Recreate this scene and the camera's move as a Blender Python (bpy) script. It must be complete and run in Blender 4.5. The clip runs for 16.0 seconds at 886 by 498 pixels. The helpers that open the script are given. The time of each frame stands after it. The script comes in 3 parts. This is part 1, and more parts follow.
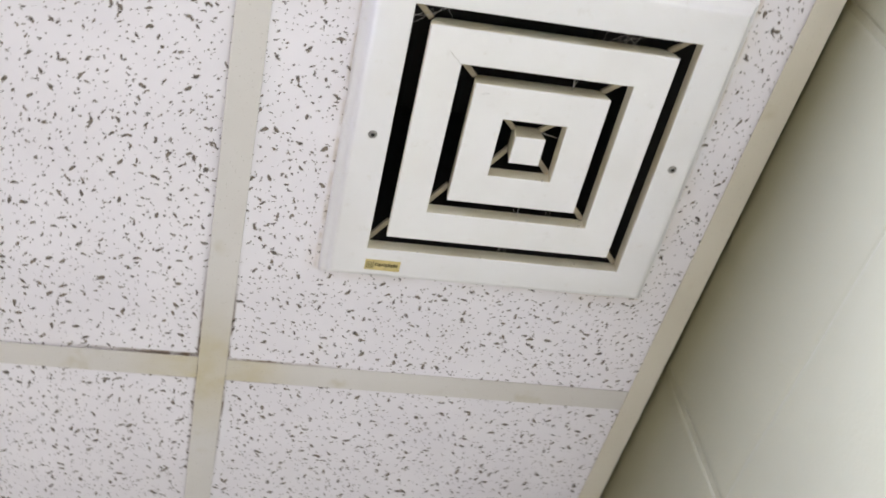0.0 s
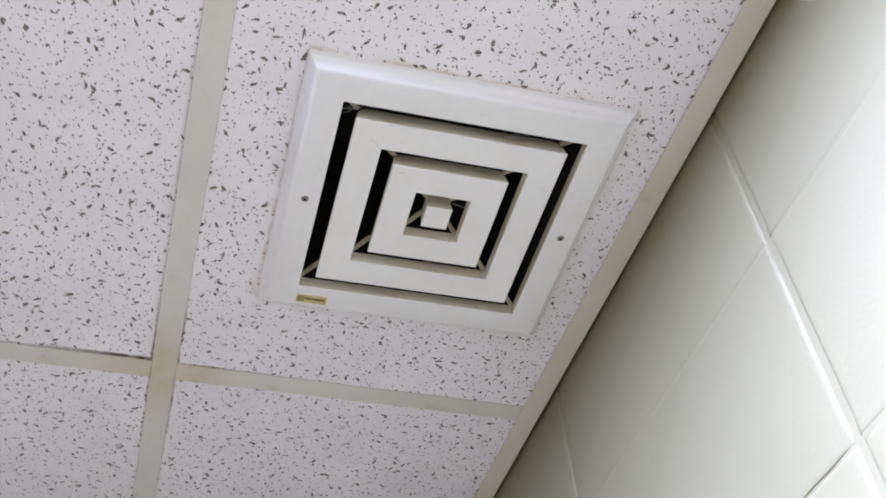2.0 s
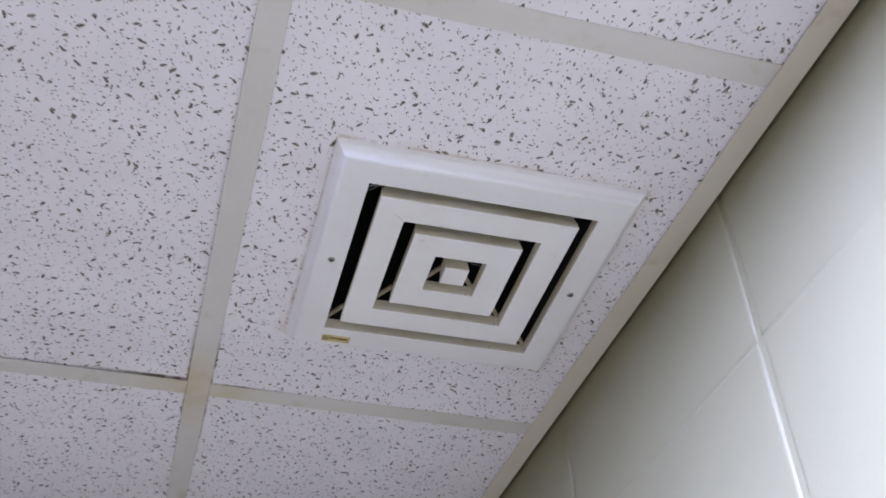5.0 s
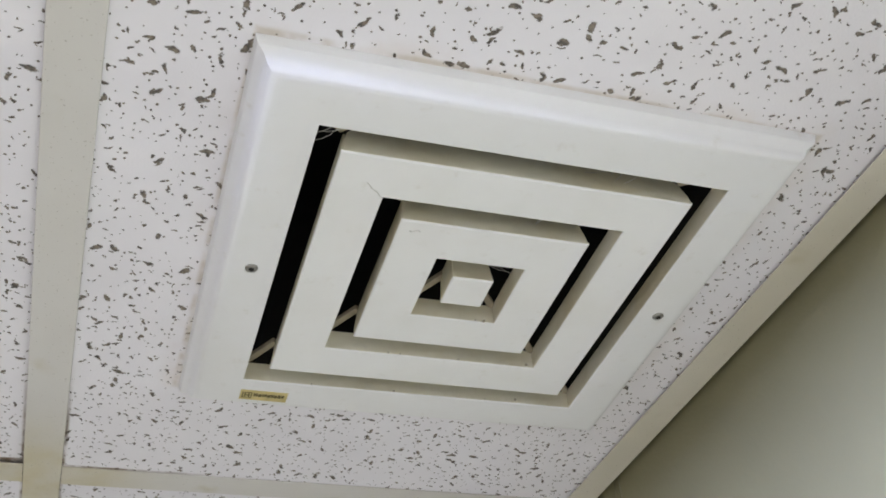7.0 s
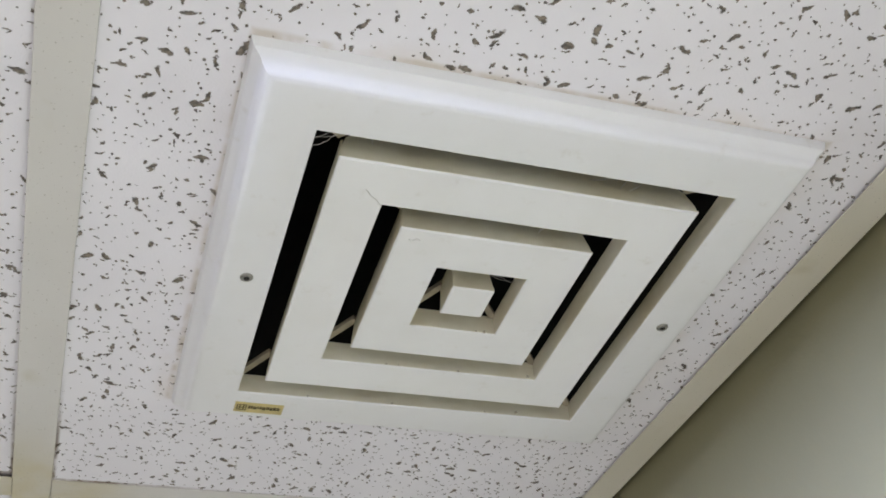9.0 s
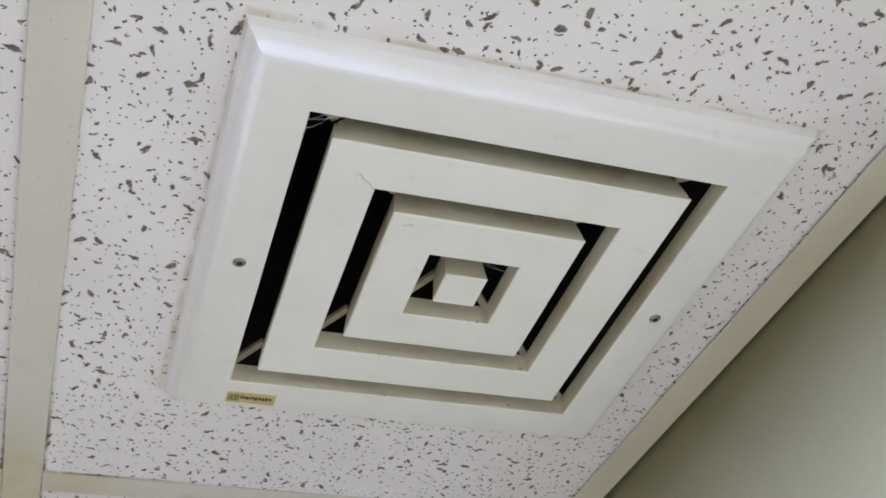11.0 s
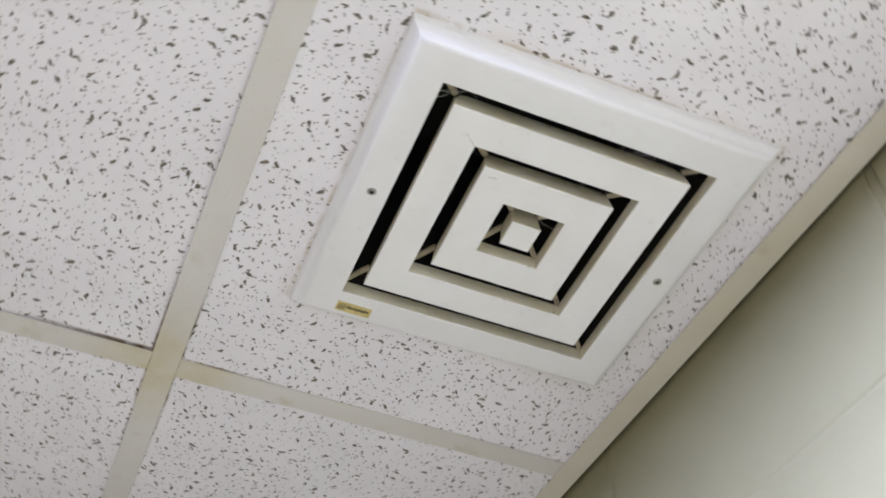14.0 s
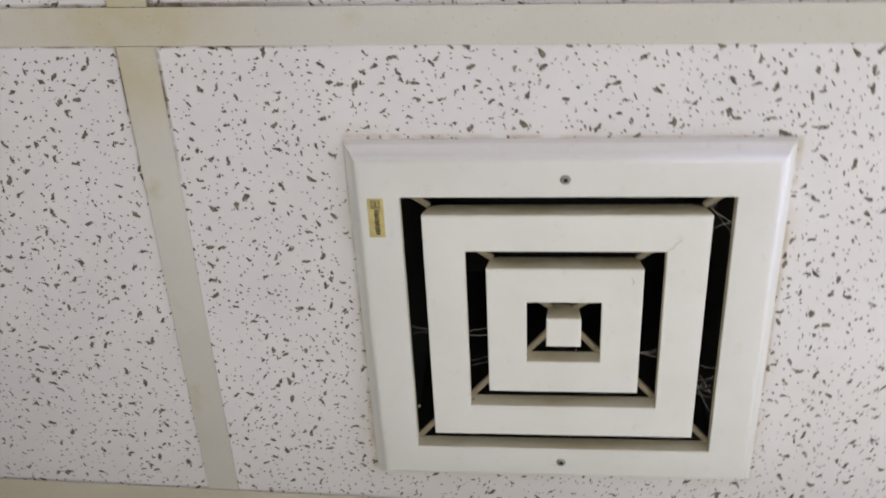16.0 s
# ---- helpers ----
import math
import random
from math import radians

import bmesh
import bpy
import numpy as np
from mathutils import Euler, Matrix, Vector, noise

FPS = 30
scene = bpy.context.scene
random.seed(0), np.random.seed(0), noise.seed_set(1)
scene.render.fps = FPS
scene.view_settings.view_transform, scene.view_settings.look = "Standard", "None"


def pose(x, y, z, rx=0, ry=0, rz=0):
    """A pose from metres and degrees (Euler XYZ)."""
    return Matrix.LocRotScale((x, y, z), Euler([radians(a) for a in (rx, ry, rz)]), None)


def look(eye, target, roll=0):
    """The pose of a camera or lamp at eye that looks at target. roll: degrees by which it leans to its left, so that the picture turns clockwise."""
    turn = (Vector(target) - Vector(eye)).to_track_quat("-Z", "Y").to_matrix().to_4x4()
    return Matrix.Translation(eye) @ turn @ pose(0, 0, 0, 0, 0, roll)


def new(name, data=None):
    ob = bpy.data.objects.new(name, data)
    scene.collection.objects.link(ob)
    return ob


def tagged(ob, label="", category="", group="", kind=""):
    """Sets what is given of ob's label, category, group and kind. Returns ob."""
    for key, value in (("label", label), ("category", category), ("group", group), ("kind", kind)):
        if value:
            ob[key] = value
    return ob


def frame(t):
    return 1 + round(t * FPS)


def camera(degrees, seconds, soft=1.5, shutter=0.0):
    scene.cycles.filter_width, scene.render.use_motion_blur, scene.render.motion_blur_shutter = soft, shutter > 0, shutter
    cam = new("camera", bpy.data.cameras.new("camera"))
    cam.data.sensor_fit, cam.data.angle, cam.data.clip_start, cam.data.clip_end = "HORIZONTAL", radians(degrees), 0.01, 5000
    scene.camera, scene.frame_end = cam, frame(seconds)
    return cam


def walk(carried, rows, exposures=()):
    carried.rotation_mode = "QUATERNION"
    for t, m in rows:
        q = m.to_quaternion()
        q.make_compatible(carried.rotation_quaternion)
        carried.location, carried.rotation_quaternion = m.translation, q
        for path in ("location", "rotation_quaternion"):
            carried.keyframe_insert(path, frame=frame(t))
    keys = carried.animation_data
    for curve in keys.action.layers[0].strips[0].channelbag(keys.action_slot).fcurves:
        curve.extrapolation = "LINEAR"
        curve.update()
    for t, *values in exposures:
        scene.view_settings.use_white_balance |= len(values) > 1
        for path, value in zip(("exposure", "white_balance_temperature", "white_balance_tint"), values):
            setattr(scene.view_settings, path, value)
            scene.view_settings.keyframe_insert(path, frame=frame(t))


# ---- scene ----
cam = camera(45.93, 16.0, soft=1.8, shutter=0.35)
PATH = [  # seconds, eye, target, roll
    (0, (-0.0093, -0.7229, 1.7016), (0.2030, -0.1388, 2.4851), -9.80),
    (0.5, (-0.1054, -0.7682, 1.6619), (0.2131, -0.2061, 2.4253), -10.70),
    (1, (-0.0216, -0.8839, 1.6514), (0.2521, -0.2565, 2.3804), -6.40),
    (1.5, (0.0065, -0.9033, 1.6545), (0.2470, -0.2723, 2.3921), -4.02),
    (2, (0.0025, -0.9273, 1.6514), (0.2394, -0.2904, 2.3850), -6.29),
    (2.5, (0.0301, -0.9835, 1.6666), (0.2308, -0.3407, 2.4058), -5.41),
    (3, (0.0314, -1.0589, 1.6231), (0.1860, -0.4307, 2.3856), -0.28),
    (3.5, (-0.0977, -1.1260, 1.6026), (0.1153, -0.4839, 2.3390), -0.91),
    (4, (-0.0635, -1.1864, 1.5919), (0.1453, -0.4986, 2.2870), -0.04),
    (4.5, (-0.0545, -1.1895, 1.6485), (0.1631, -0.4678, 2.3057), -1.01),
    (4.7, (-0.0450, -1.1628, 1.6771), (0.1738, -0.4423, 2.3352), -1.79),
    (6.8, (0.0161, -0.7592, 2.0480), (0.3357, -0.0427, 2.6681), -7.97),
    (7, (0.0314, -0.7568, 2.0446), (0.3260, -0.0437, 2.6809), -6.80),
    (7.5, (0.0258, -0.7589, 2.0423), (0.3294, -0.0487, 2.6774), -7.39),
    (8, (0.0333, -0.7499, 2.0449), (0.3259, -0.0396, 2.6851), -6.81),
    (8.2, (0.0343, -0.7480, 2.0543), (0.3297, -0.0383, 2.6939), -6.94),
    (10.3, (0.0320, -0.7427, 2.0438), (0.3292, -0.0462, 2.6969), -7.08),
    (10.5, (0.0353, -0.7416, 2.0386), (0.3230, -0.0435, 2.6943), -6.30),
    (11, (0.0376, -0.7351, 2.0398), (0.3355, -0.0414, 2.6956), -6.85),
    (11.5, (0.0384, -0.7307, 2.0417), (0.3396, -0.0410, 2.7002), -7.00),
    (12, (0.0366, -0.7223, 2.0418), (0.3362, -0.0358, 2.7044), -7.14),
    (12.5, (0.0209, -0.7209, 2.0354), (0.3250, -0.0413, 2.7030), -7.90),
    (13, (-0.0122, -0.8068, 1.9301), (0.2893, -0.1322, 2.6039), -8.25),
    (13.5, (0.0169, -0.8262, 1.8445), (0.2555, -0.1694, 2.5598), -4.97),
    (14, (-0.0436, -0.8011, 1.7804), (0.2138, -0.1775, 2.5185), 0.69),
    (14.5, (-0.1703, -0.6100, 1.7433), (0.2038, -0.2059, 2.5780), 2.38),
    (15, (-0.1946, -0.4891, 1.7283), (0.2297, -0.1683, 2.5750), 6.39),
    (15.5, (-0.1960, -0.3853, 1.7518), (0.2848, -0.1661, 2.6008), 11.48),
    (16, (-0.2350, -0.2702, 1.7919), (0.2936, -0.1821, 2.6362), 8.75),
]
EXPOSURES = [(0, 0.74, 6205, 12), (0.5, 0.53, 6205, 12), (1.5, 0.34, 6075, 13), (2.5, 0.36, 6025, 14), (3.0, 0.28, 5895, 15),
             (3.5, -0.01, 5835, 18), (4.0, -0.04, 5735, 20), (4.7, 0.0, 5735, 19), (6.8, 0.34, 6175, 8), (8.2, 0.34, 6175, 8),
             (11.0, 0.31, 6175, 8), (12.5, 0.41, 6175, 8), (13.5, 0.49, 6175, 9), (15.0, 0.34, 6405, 11), (16, 0.44, 6375, 11)]
walk(cam, [(t, look(eye, target, roll)) for t, eye, target, roll in PATH], EXPOSURES)

# ---- light ----
world = bpy.data.worlds.new("world")
world.use_nodes = True
world.node_tree.nodes["Background"].inputs[0].default_value = (0.05, 0.05, 0.05, 1)
world.node_tree.nodes["Background"].inputs[1].default_value = 0.2
scene.world = world
LAMP_STRENGTH = 80.0

# ---- plan (metres) ----
H = 2.44                 # underside of the ceiling grid
TEE = 0.0134             # half width of a tee's face
MODULE = 0.61            # grid spacing
TILE_Z = H + 0.0016      # underside of the tiles
CX, CY, ZF = 0.2355, -0.2920, 2.4265   # middle of the vent and height of its face
VENT_TURN = -0.69         # the vent sits slightly askew in its board, degrees
ROOM_W, ROOM_S = -1.22, -2.30          # the far sides of the room
WALL_TURN = 1.3          # the long wall is not quite square to the grid, degrees
WALL_X = 0.4520          # where it stands at y = 0
BACK_Y = 0.372           # the end wall
BLOCK_L, BLOCK_H, JOINT, BED = 0.4064, 0.2032, 0.0065, 0.0024


# ---- materials ----
class Mat:
    """A small wrapper to write node trees briefly."""

    def __init__(self, name, rough=0.6, metal=0.0, color=(0.8, 0.8, 0.8)):
        self.mat = bpy.data.materials.new(name)
        self.mat.use_nodes = True
        self.tree = self.mat.node_tree
        self.bsdf = self.tree.nodes["Principled BSDF"]
        self.bsdf.inputs["Roughness"].default_value = rough
        self.bsdf.inputs["Metallic"].default_value = metal
        self.bsdf.inputs["Base Color"].default_value = (*color, 1)

    def node(self, kind, **inputs):
        n = self.tree.nodes.new(kind)
        for k, v in inputs.items():
            self.put(n.inputs[k.replace("_", " ")], v)
        return n

    def put(self, socket, v):
        if isinstance(v, bpy.types.NodeSocket):
            self.tree.links.new(v, socket)
        else:
            socket.default_value = v

    def math(self, op, a, b=0.0, c=0.0):
        n = self.tree.nodes.new("ShaderNodeMath")
        n.operation = op
        for s, v in zip(n.inputs, (a, b, c)):
            self.put(s, v)
        return n.outputs[0]

    def vmath(self, op, a, b=(0, 0, 0)):
        n = self.tree.nodes.new("ShaderNodeVectorMath")
        n.operation = op
        self.put(n.inputs[0], a)
        if op == "SCALE":
            self.put(n.inputs["Scale"], b)
        else:
            self.put(n.inputs[1], b)
        return n.outputs["Value"] if op in ("LENGTH", "DOT_PRODUCT") else n.outputs[0]

    def coords(self):
        return self.tree.nodes.new("ShaderNodeTexCoord").outputs["Object"]

    def place(self):
        return self.tree.nodes.new("ShaderNodeNewGeometry").outputs["Position"]

    def noise(self, vec, scale, detail=3.0, rough=0.55):
        n = self.node("ShaderNodeTexNoise", Scale=scale, Detail=detail, Roughness=rough)
        self.put(n.inputs["Vector"], vec)
        return n

    def ramp(self, fac, stops):
        n = self.tree.nodes.new("ShaderNodeMapRange")
        n.interpolation_type = "SMOOTHSTEP"
        self.put(n.inputs["Value"], fac)
        for k, v in zip(("From Min", "From Max", "To Min", "To Max"), stops):
            n.inputs[k].default_value = v
        return n.outputs[0]

    def mix(self, fac, a, b):
        n = self.tree.nodes.new("ShaderNodeMix")
        n.data_type = "RGBA"
        self.put(n.inputs["Factor"], fac)
        for s, v in ((n.inputs[6], a), (n.inputs[7], b)):
            self.put(s, v if isinstance(v, bpy.types.NodeSocket) else (*v, 1))
        return n.outputs[2]

    def color(self, v):
        self.put(self.bsdf.inputs["Base Color"], v)

    def rough(self, v):
        self.put(self.bsdf.inputs["Roughness"], v)

    def bump(self, height, distance, strength=1.0):
        n = self.node("ShaderNodeBump", Strength=strength, Distance=distance, Height=height)
        self.put(self.bsdf.inputs["Normal"], n.outputs[0])


def fissured_tile():
    """Mineral-fibre ceiling board: white paint, elongated fissures in all directions and pinholes."""
    m = Mat("fissured_ceiling_board", rough=0.92)
    at = m.place()
    warp = m.noise(at, 190.0, 2.0)
    wob = m.vmath("SCALE", m.vmath("SUBTRACT", warp.outputs["Color"], (0.5, 0.5, 0.5)), 0.0060)
    rag = m.noise(at, 760.0, 2.0)
    wob = m.vmath("ADD", wob, m.vmath("SCALE", m.vmath("SUBTRACT", rag.outputs["Color"], (0.5, 0.5, 0.5)), 0.0011))
    vec = m.vmath("ADD", at, wob)
    tiny = m.vmath("ADD", at, m.vmath("SCALE", m.vmath("SUBTRACT", rag.outputs["Color"], (0.5, 0.5, 0.5)), 0.0008))

    def marks(vec, scale, long, wide, keep, seed):
        v = m.tree.nodes.new("ShaderNodeTexVoronoi")
        v.voronoi_dimensions = "2D"
        v.feature = "F1"
        m.put(v.inputs["Scale"], scale)
        m.put(v.inputs["Randomness"], 1.0)
        m.put(v.inputs["Vector"], m.vmath("ADD", vec, (seed, seed * 0.37, 0)))
        rgb = m.node("ShaderNodeSeparateColor", Color=v.outputs["Color"])
        away = m.vmath("SUBTRACT", m.vmath("SCALE", m.vmath("ADD", vec, (seed, seed * 0.37, 0)), scale), m.vmath("SCALE", v.outputs["Position"], scale))
        flat = m.vmath("MULTIPLY", away, (1, 1, 0))
        turn = m.node("ShaderNodeVectorRotate", Vector=flat, Angle=m.math("MULTIPLY", rgb.outputs[0], 6.283))
        turn.rotation_type = "Z_AXIS"
        size = m.math("MULTIPLY_ADD", rgb.outputs[1], 0.75, 0.42)
        s = m.vmath("DIVIDE", turn.outputs[0], (long, wide, 1))
        d = m.math("DIVIDE", m.vmath("LENGTH", s), size)
        hit = m.ramp(d, (0.82, 1.12, 1.0, 0.0))
        there = m.math("LESS_THAN", rgb.outputs[2], keep)
        return m.math("MULTIPLY", hit, there)

    big = marks(vec, 80.0, 0.27, 0.105, 0.50, 3.1)
    mid = marks(vec, 125.0, 0.20, 0.095, 0.40, 9.7)
    pin = marks(tiny, 168.0, 0.13, 0.105, 0.58, 17.3)
    hole = m.math("MAXIMUM", m.math("MAXIMUM", big, mid), pin)
    deep = m.noise(at, 330.0, 2.0).outputs[0]
    shade = m.mix(m.ramp(deep, (0.35, 0.65, 0.0, 1.0)), (0.05, 0.038, 0.023), (0.22, 0.18, 0.125))
    mottle = m.noise(at, 9.0, 4.0).outputs[0]
    stain = m.noise(at, 2.3, 3.0).outputs[0]
    paint = m.mix(m.ramp(mottle, (0.3, 0.75, 0.0, 1.0)), (0.825, 0.81, 0.835), (0.885, 0.872, 0.895))
    paint = m.mix(m.ramp(stain, (0.55, 0.8, 0.0, 0.35)), paint, (0.78, 0.74, 0.68))
    # brown dust that the air has left on the board round the vent
    off = m.vmath("ABSOLUTE", m.vmath("SUBTRACT", at, (CX, CY, 0)))
    xyz = m.node("ShaderNodeSeparateXYZ", Vector=off)
    ring = m.math("MAXIMUM", xyz.outputs[0], xyz.outputs[1])
    soot = m.math("MULTIPLY", m.ramp(ring, (0.1545, 0.172, 1.0, 0.0)), m.ramp(m.noise(at, 26.0, 4.0).outputs[0], (0.38, 0.72, 0.0, 0.28)))
    paint = m.mix(soot, paint, (0.62, 0.52, 0.40))
    edge = m.math("MULTIPLY", m.ramp(ring, (0.1550, 0.1585, 1.0, 0.0)), m.ramp(m.noise(at, 41.0, 3.0).outputs[0], (0.36, 0.6, 0.05, 0.55)))
    paint = m.mix(edge, paint, (0.50, 0.42, 0.30))
    # rust-brown grime along the tees round the grid crossing, the gap's shade painted in
    cell = m.node("ShaderNodeSeparateXYZ", Vector=m.vmath("ABSOLUTE", at))
    near_tee = m.math("MINIMUM", cell.outputs[0], cell.outputs[1])
    gap_grime = m.math("MULTIPLY", m.ramp(near_tee, (TEE + 0.0008, TEE + 0.0030, 1.0, 0.0)), m.ramp(m.vmath("LENGTH", m.vmath("MULTIPLY", at, (1, 1, 0))), (0.03, 0.16, 0.95, 0.0)))
    gap_grime = m.math("MULTIPLY", gap_grime, m.ramp(m.noise(at, 34.0, 4.0, 0.6).outputs[0], (0.36, 0.60, 0.15, 1.0)))
    paint = m.mix(gap_grime, paint, (0.20, 0.14, 0.075))
    fine = m.noise(at, 900.0, 2.0).outputs[0]
    m.color(m.mix(m.math("MULTIPLY", hole, 0.92), paint, shade))
    high = m.math("MULTIPLY_ADD", fine, 0.12, m.math("MULTIPLY", hole, -1.0))
    m.bump(high, 0.0016, 0.8)
    return m.mat


def tee_paint(name, pale, aged):
    """Yellowed enamel on steel tees, with specks and a few nicotine-brown smears."""
    m = Mat(name, rough=0.5)
    at = m.place()
    big = m.noise(at, 6.0, 4.0).outputs[0]
    smear = m.noise(at, 21.0, 3.0).outputs[0]
    speck = m.noise(at, 620.0, 1.0).outputs[0]
    c = m.mix(m.ramp(big, (0.3, 0.7, 0.0, 1.0)), pale, aged)
    c = m.mix(m.ramp(smear, (0.60, 0.78, 0.0, 0.55)), c, (0.52, 0.47, 0.31))
    cross = m.vmath("LENGTH", m.vmath("SUBTRACT", at, (0.003, 0.004, H)))
    c = m.mix(m.math("MULTIPLY", m.ramp(cross, (0.010, 0.105, 0.8, 0.0)), m.ramp(m.noise(at, 30.0, 3.0, 0.55).outputs[0], (0.30, 0.68, 0.5, 1.0))), c, (0.58, 0.515, 0.30))
    c = m.mix(m.ramp(speck, (0.70, 0.76, 0.0, 0.5)), c, (0.30, 0.27, 0.2))
    m.color(c)
    m.rough(m.ramp(smear, (0.3, 0.8, 0.42, 0.62)))
    m.bump(m.noise(at, 55.0, 2.0).outputs[0], 0.0004, 0.35)
    return m.mat


def vent_paint(name, clean, soiled):
    """Baked off-white enamel with faint grime."""
    m = Mat(name, rough=0.55)
    m.bsdf.inputs["Specular IOR Level"].default_value = 0.35
    at = m.place()
    grime = m.noise(at, 16.0, 5.0, 0.6).outputs[0]
    dust = m.noise(at, 75.0, 4.0, 0.65).outputs[0]
    c = m.mix(m.ramp(grime, (0.35, 0.75, 0.0, 0.8)), clean, soiled)
    c = m.mix(m.ramp(dust, (0.58, 0.8, 0.0, 0.35)), c, (0.62, 0.59, 0.5))
    m.color(c)
    m.rough(m.ramp(grime, (0.3, 0.8, 0.48, 0.68)))
    m.bump(m.noise(at, 140.0, 2.0).outputs[0], 0.0003, 0.25)
    return m.mat


def wall_paint(name, tone):
    """Glossy cream paint over concrete block."""
    m = Mat(name, rough=0.5)
    m.bsdf.inputs["Specular IOR Level"].default_value = 0.5
    at = m.place()
    info = m.tree.nodes.new("ShaderNodeObjectInfo")
    big = m.noise(at, 3.0, 4.0).outputs[0]
    c = m.mix(m.ramp(big, (0.3, 0.7, 0.0, 1.0)), tone, tuple(v * 0.92 for v in tone))
    c = m.mix(m.math("MULTIPLY", info.outputs["Random"], 0.35), c, tuple(v * 1.05 for v in tone))
    scuff = m.noise(at, 38.0, 5.0, 0.65).outputs[0]
    c = m.mix(m.ramp(scuff, (0.62, 0.8, 0.0, 0.4)), c, tuple(v * 0.95 for v in tone))
    m.color(c)
    m.rough(m.ramp(big, (0.3, 0.7, 0.45, 0.58)))
    pits = m.noise(at, 260.0, 3.0).outputs[0]
    lumps = m.noise(at, 34.0, 3.0).outputs[0]
    m.bump(m.math("MULTIPLY_ADD", lumps, 1.6, pits), 0.0005, 0.35)
    return m.mat


def plain(name, color, rough, metal=0.0, vary=0.12, scale=25.0):
    m = Mat(name, rough=rough, metal=metal)
    n = m.noise(m.place(), scale, 4.0).outputs[0]
    dark = tuple(v * (1 - vary * 2) for v in color)
    m.color(m.mix(m.ramp(n, (0.3, 0.7, 0.0, 1.0)), color, dark))
    m.bump(m.noise(m.place(), scale * 8, 2.0).outputs[0], 0.0004, 0.3)
    return m.mat


def lamp_lens():
    m = Mat("lamp_diffuser", rough=0.3, color=(0.9, 0.9, 0.9))
    m.put(m.bsdf.inputs["Emission Color"], (0.89, 0.97, 1.60, 1))
    m.put(m.bsdf.inputs["Emission Strength"], LAMP_STRENGTH)
    return m.mat


BOARD = fissured_tile()
ENAMEL = tee_paint("yellowed_enamel", (0.71, 0.695, 0.655), (0.665, 0.645, 0.595))
ANGLE = tee_paint("beige_enamel", (0.72, 0.69, 0.58), (0.67, 0.635, 0.51))
VENT = vent_paint("yellowed_vent_enamel", (0.83, 0.835, 0.825), (0.80, 0.80, 0.775))
RING = vent_paint("white_vent_enamel", (0.87, 0.875, 0.855), (0.83, 0.83, 0.795))
LINT_BOUNCE = vent_paint("enamel_lint_and_bounce", (0.79, 0.76, 0.61), (0.62, 0.55, 0.36))
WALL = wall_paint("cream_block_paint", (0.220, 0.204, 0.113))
# end wall's copy of the block paint, darkened to dim the ceiling near it
WALL_END_DIM = wall_paint("darkened_block_paint", (0.14, 0.123, 0.068))
DUCT = plain("duct_near_black", (0.018, 0.017, 0.017), 0.9)
DARK = plain("void_dark", (0.03, 0.028, 0.025), 0.95)
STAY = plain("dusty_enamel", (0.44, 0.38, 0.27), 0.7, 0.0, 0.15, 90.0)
STEEL = plain("dull_steel", (0.42, 0.41, 0.38), 0.38, 1.0, 0.15, 400.0)
FOIL = plain("gold_foil", (0.68, 0.57, 0.25), 0.42, 0.15, 0.1, 120.0)
INK = plain("brown_ink", (0.10, 0.075, 0.02), 0.6)
WEB = plain("cobweb_silk", (0.55, 0.53, 0.50), 0.8)
SMEAR = plain("grey_smear", (0.70, 0.69, 0.66), 0.8)
TUFT = plain("brown_lint", (0.46, 0.41, 0.30), 0.95, 0.0, 0.2, 300.0)
SEAM = plain("grime_line", (0.52, 0.50, 0.45), 0.8)
# floor and far walls are unseen; their browns tint and weaken bounced light
FLOOR = plain("unseen_tan_floor", (0.42, 0.37, 0.20), 0.35, 0.0, 0.1, 6.0)
UNSEEN_WALL = plain("unseen_wall_brown", (0.20, 0.17, 0.11), 0.45, 0.0, 0.04, 4.0)
LENS = lamp_lens()


# ---- mesh helpers ----
def part(name, bm, material, parent=None, label=""):
    me = bpy.data.meshes.new(name)
    bm.normal_update()
    bm.to_mesh(me)
    bm.free()
    me.materials.append(material)
    ob = new(name, me)
    if parent:
        ob.parent = parent
    if label:
        ob["label"] = label
    return ob


def box(bm, x0, x1, y0, y1, z0, z1, m=None):
    made = bmesh.ops.create_cube(bm, size=1.0)["verts"]
    for v in made:
        v.co = Vector((x0 + (v.co.x + 0.5) * (x1 - x0), y0 + (v.co.y + 0.5) * (y1 - y0), z0 + (v.co.z + 0.5) * (z1 - z0)))
    if m:
        bmesh.ops.transform(bm, matrix=m, verts=made)
    return made


def soften(bm, width, segments=2):
    bmesh.ops.bevel(bm, geom=[e for e in bm.edges if len(e.link_faces) == 2 and e.calc_face_angle(0) > 0.5], offset=width, segments=segments, profile=0.6, affect="EDGES", clamp_overlap=True)


def square_sweep(bm, profile, closed=True, cx=0.0, cy=0.0):
    """Sweeps a profile of (half side, height) round a square, with mitred corners."""
    rings = []
    for half, z in profile:
        rings.append([bm.verts.new((cx + sx * half, cy + sy * half, z)) for sx, sy in ((-1, -1), (1, -1), (1, 1), (-1, 1))])
    n = len(rings)
    for a in range(n if closed else n - 1):
        p, q = rings[a], rings[(a + 1) % n]
        for k in range(4):
            bm.faces.new((p[k], p[(k + 1) % 4], q[(k + 1) % 4], q[k]))
    bmesh.ops.recalc_face_normals(bm, faces=bm.faces[:])
    return rings


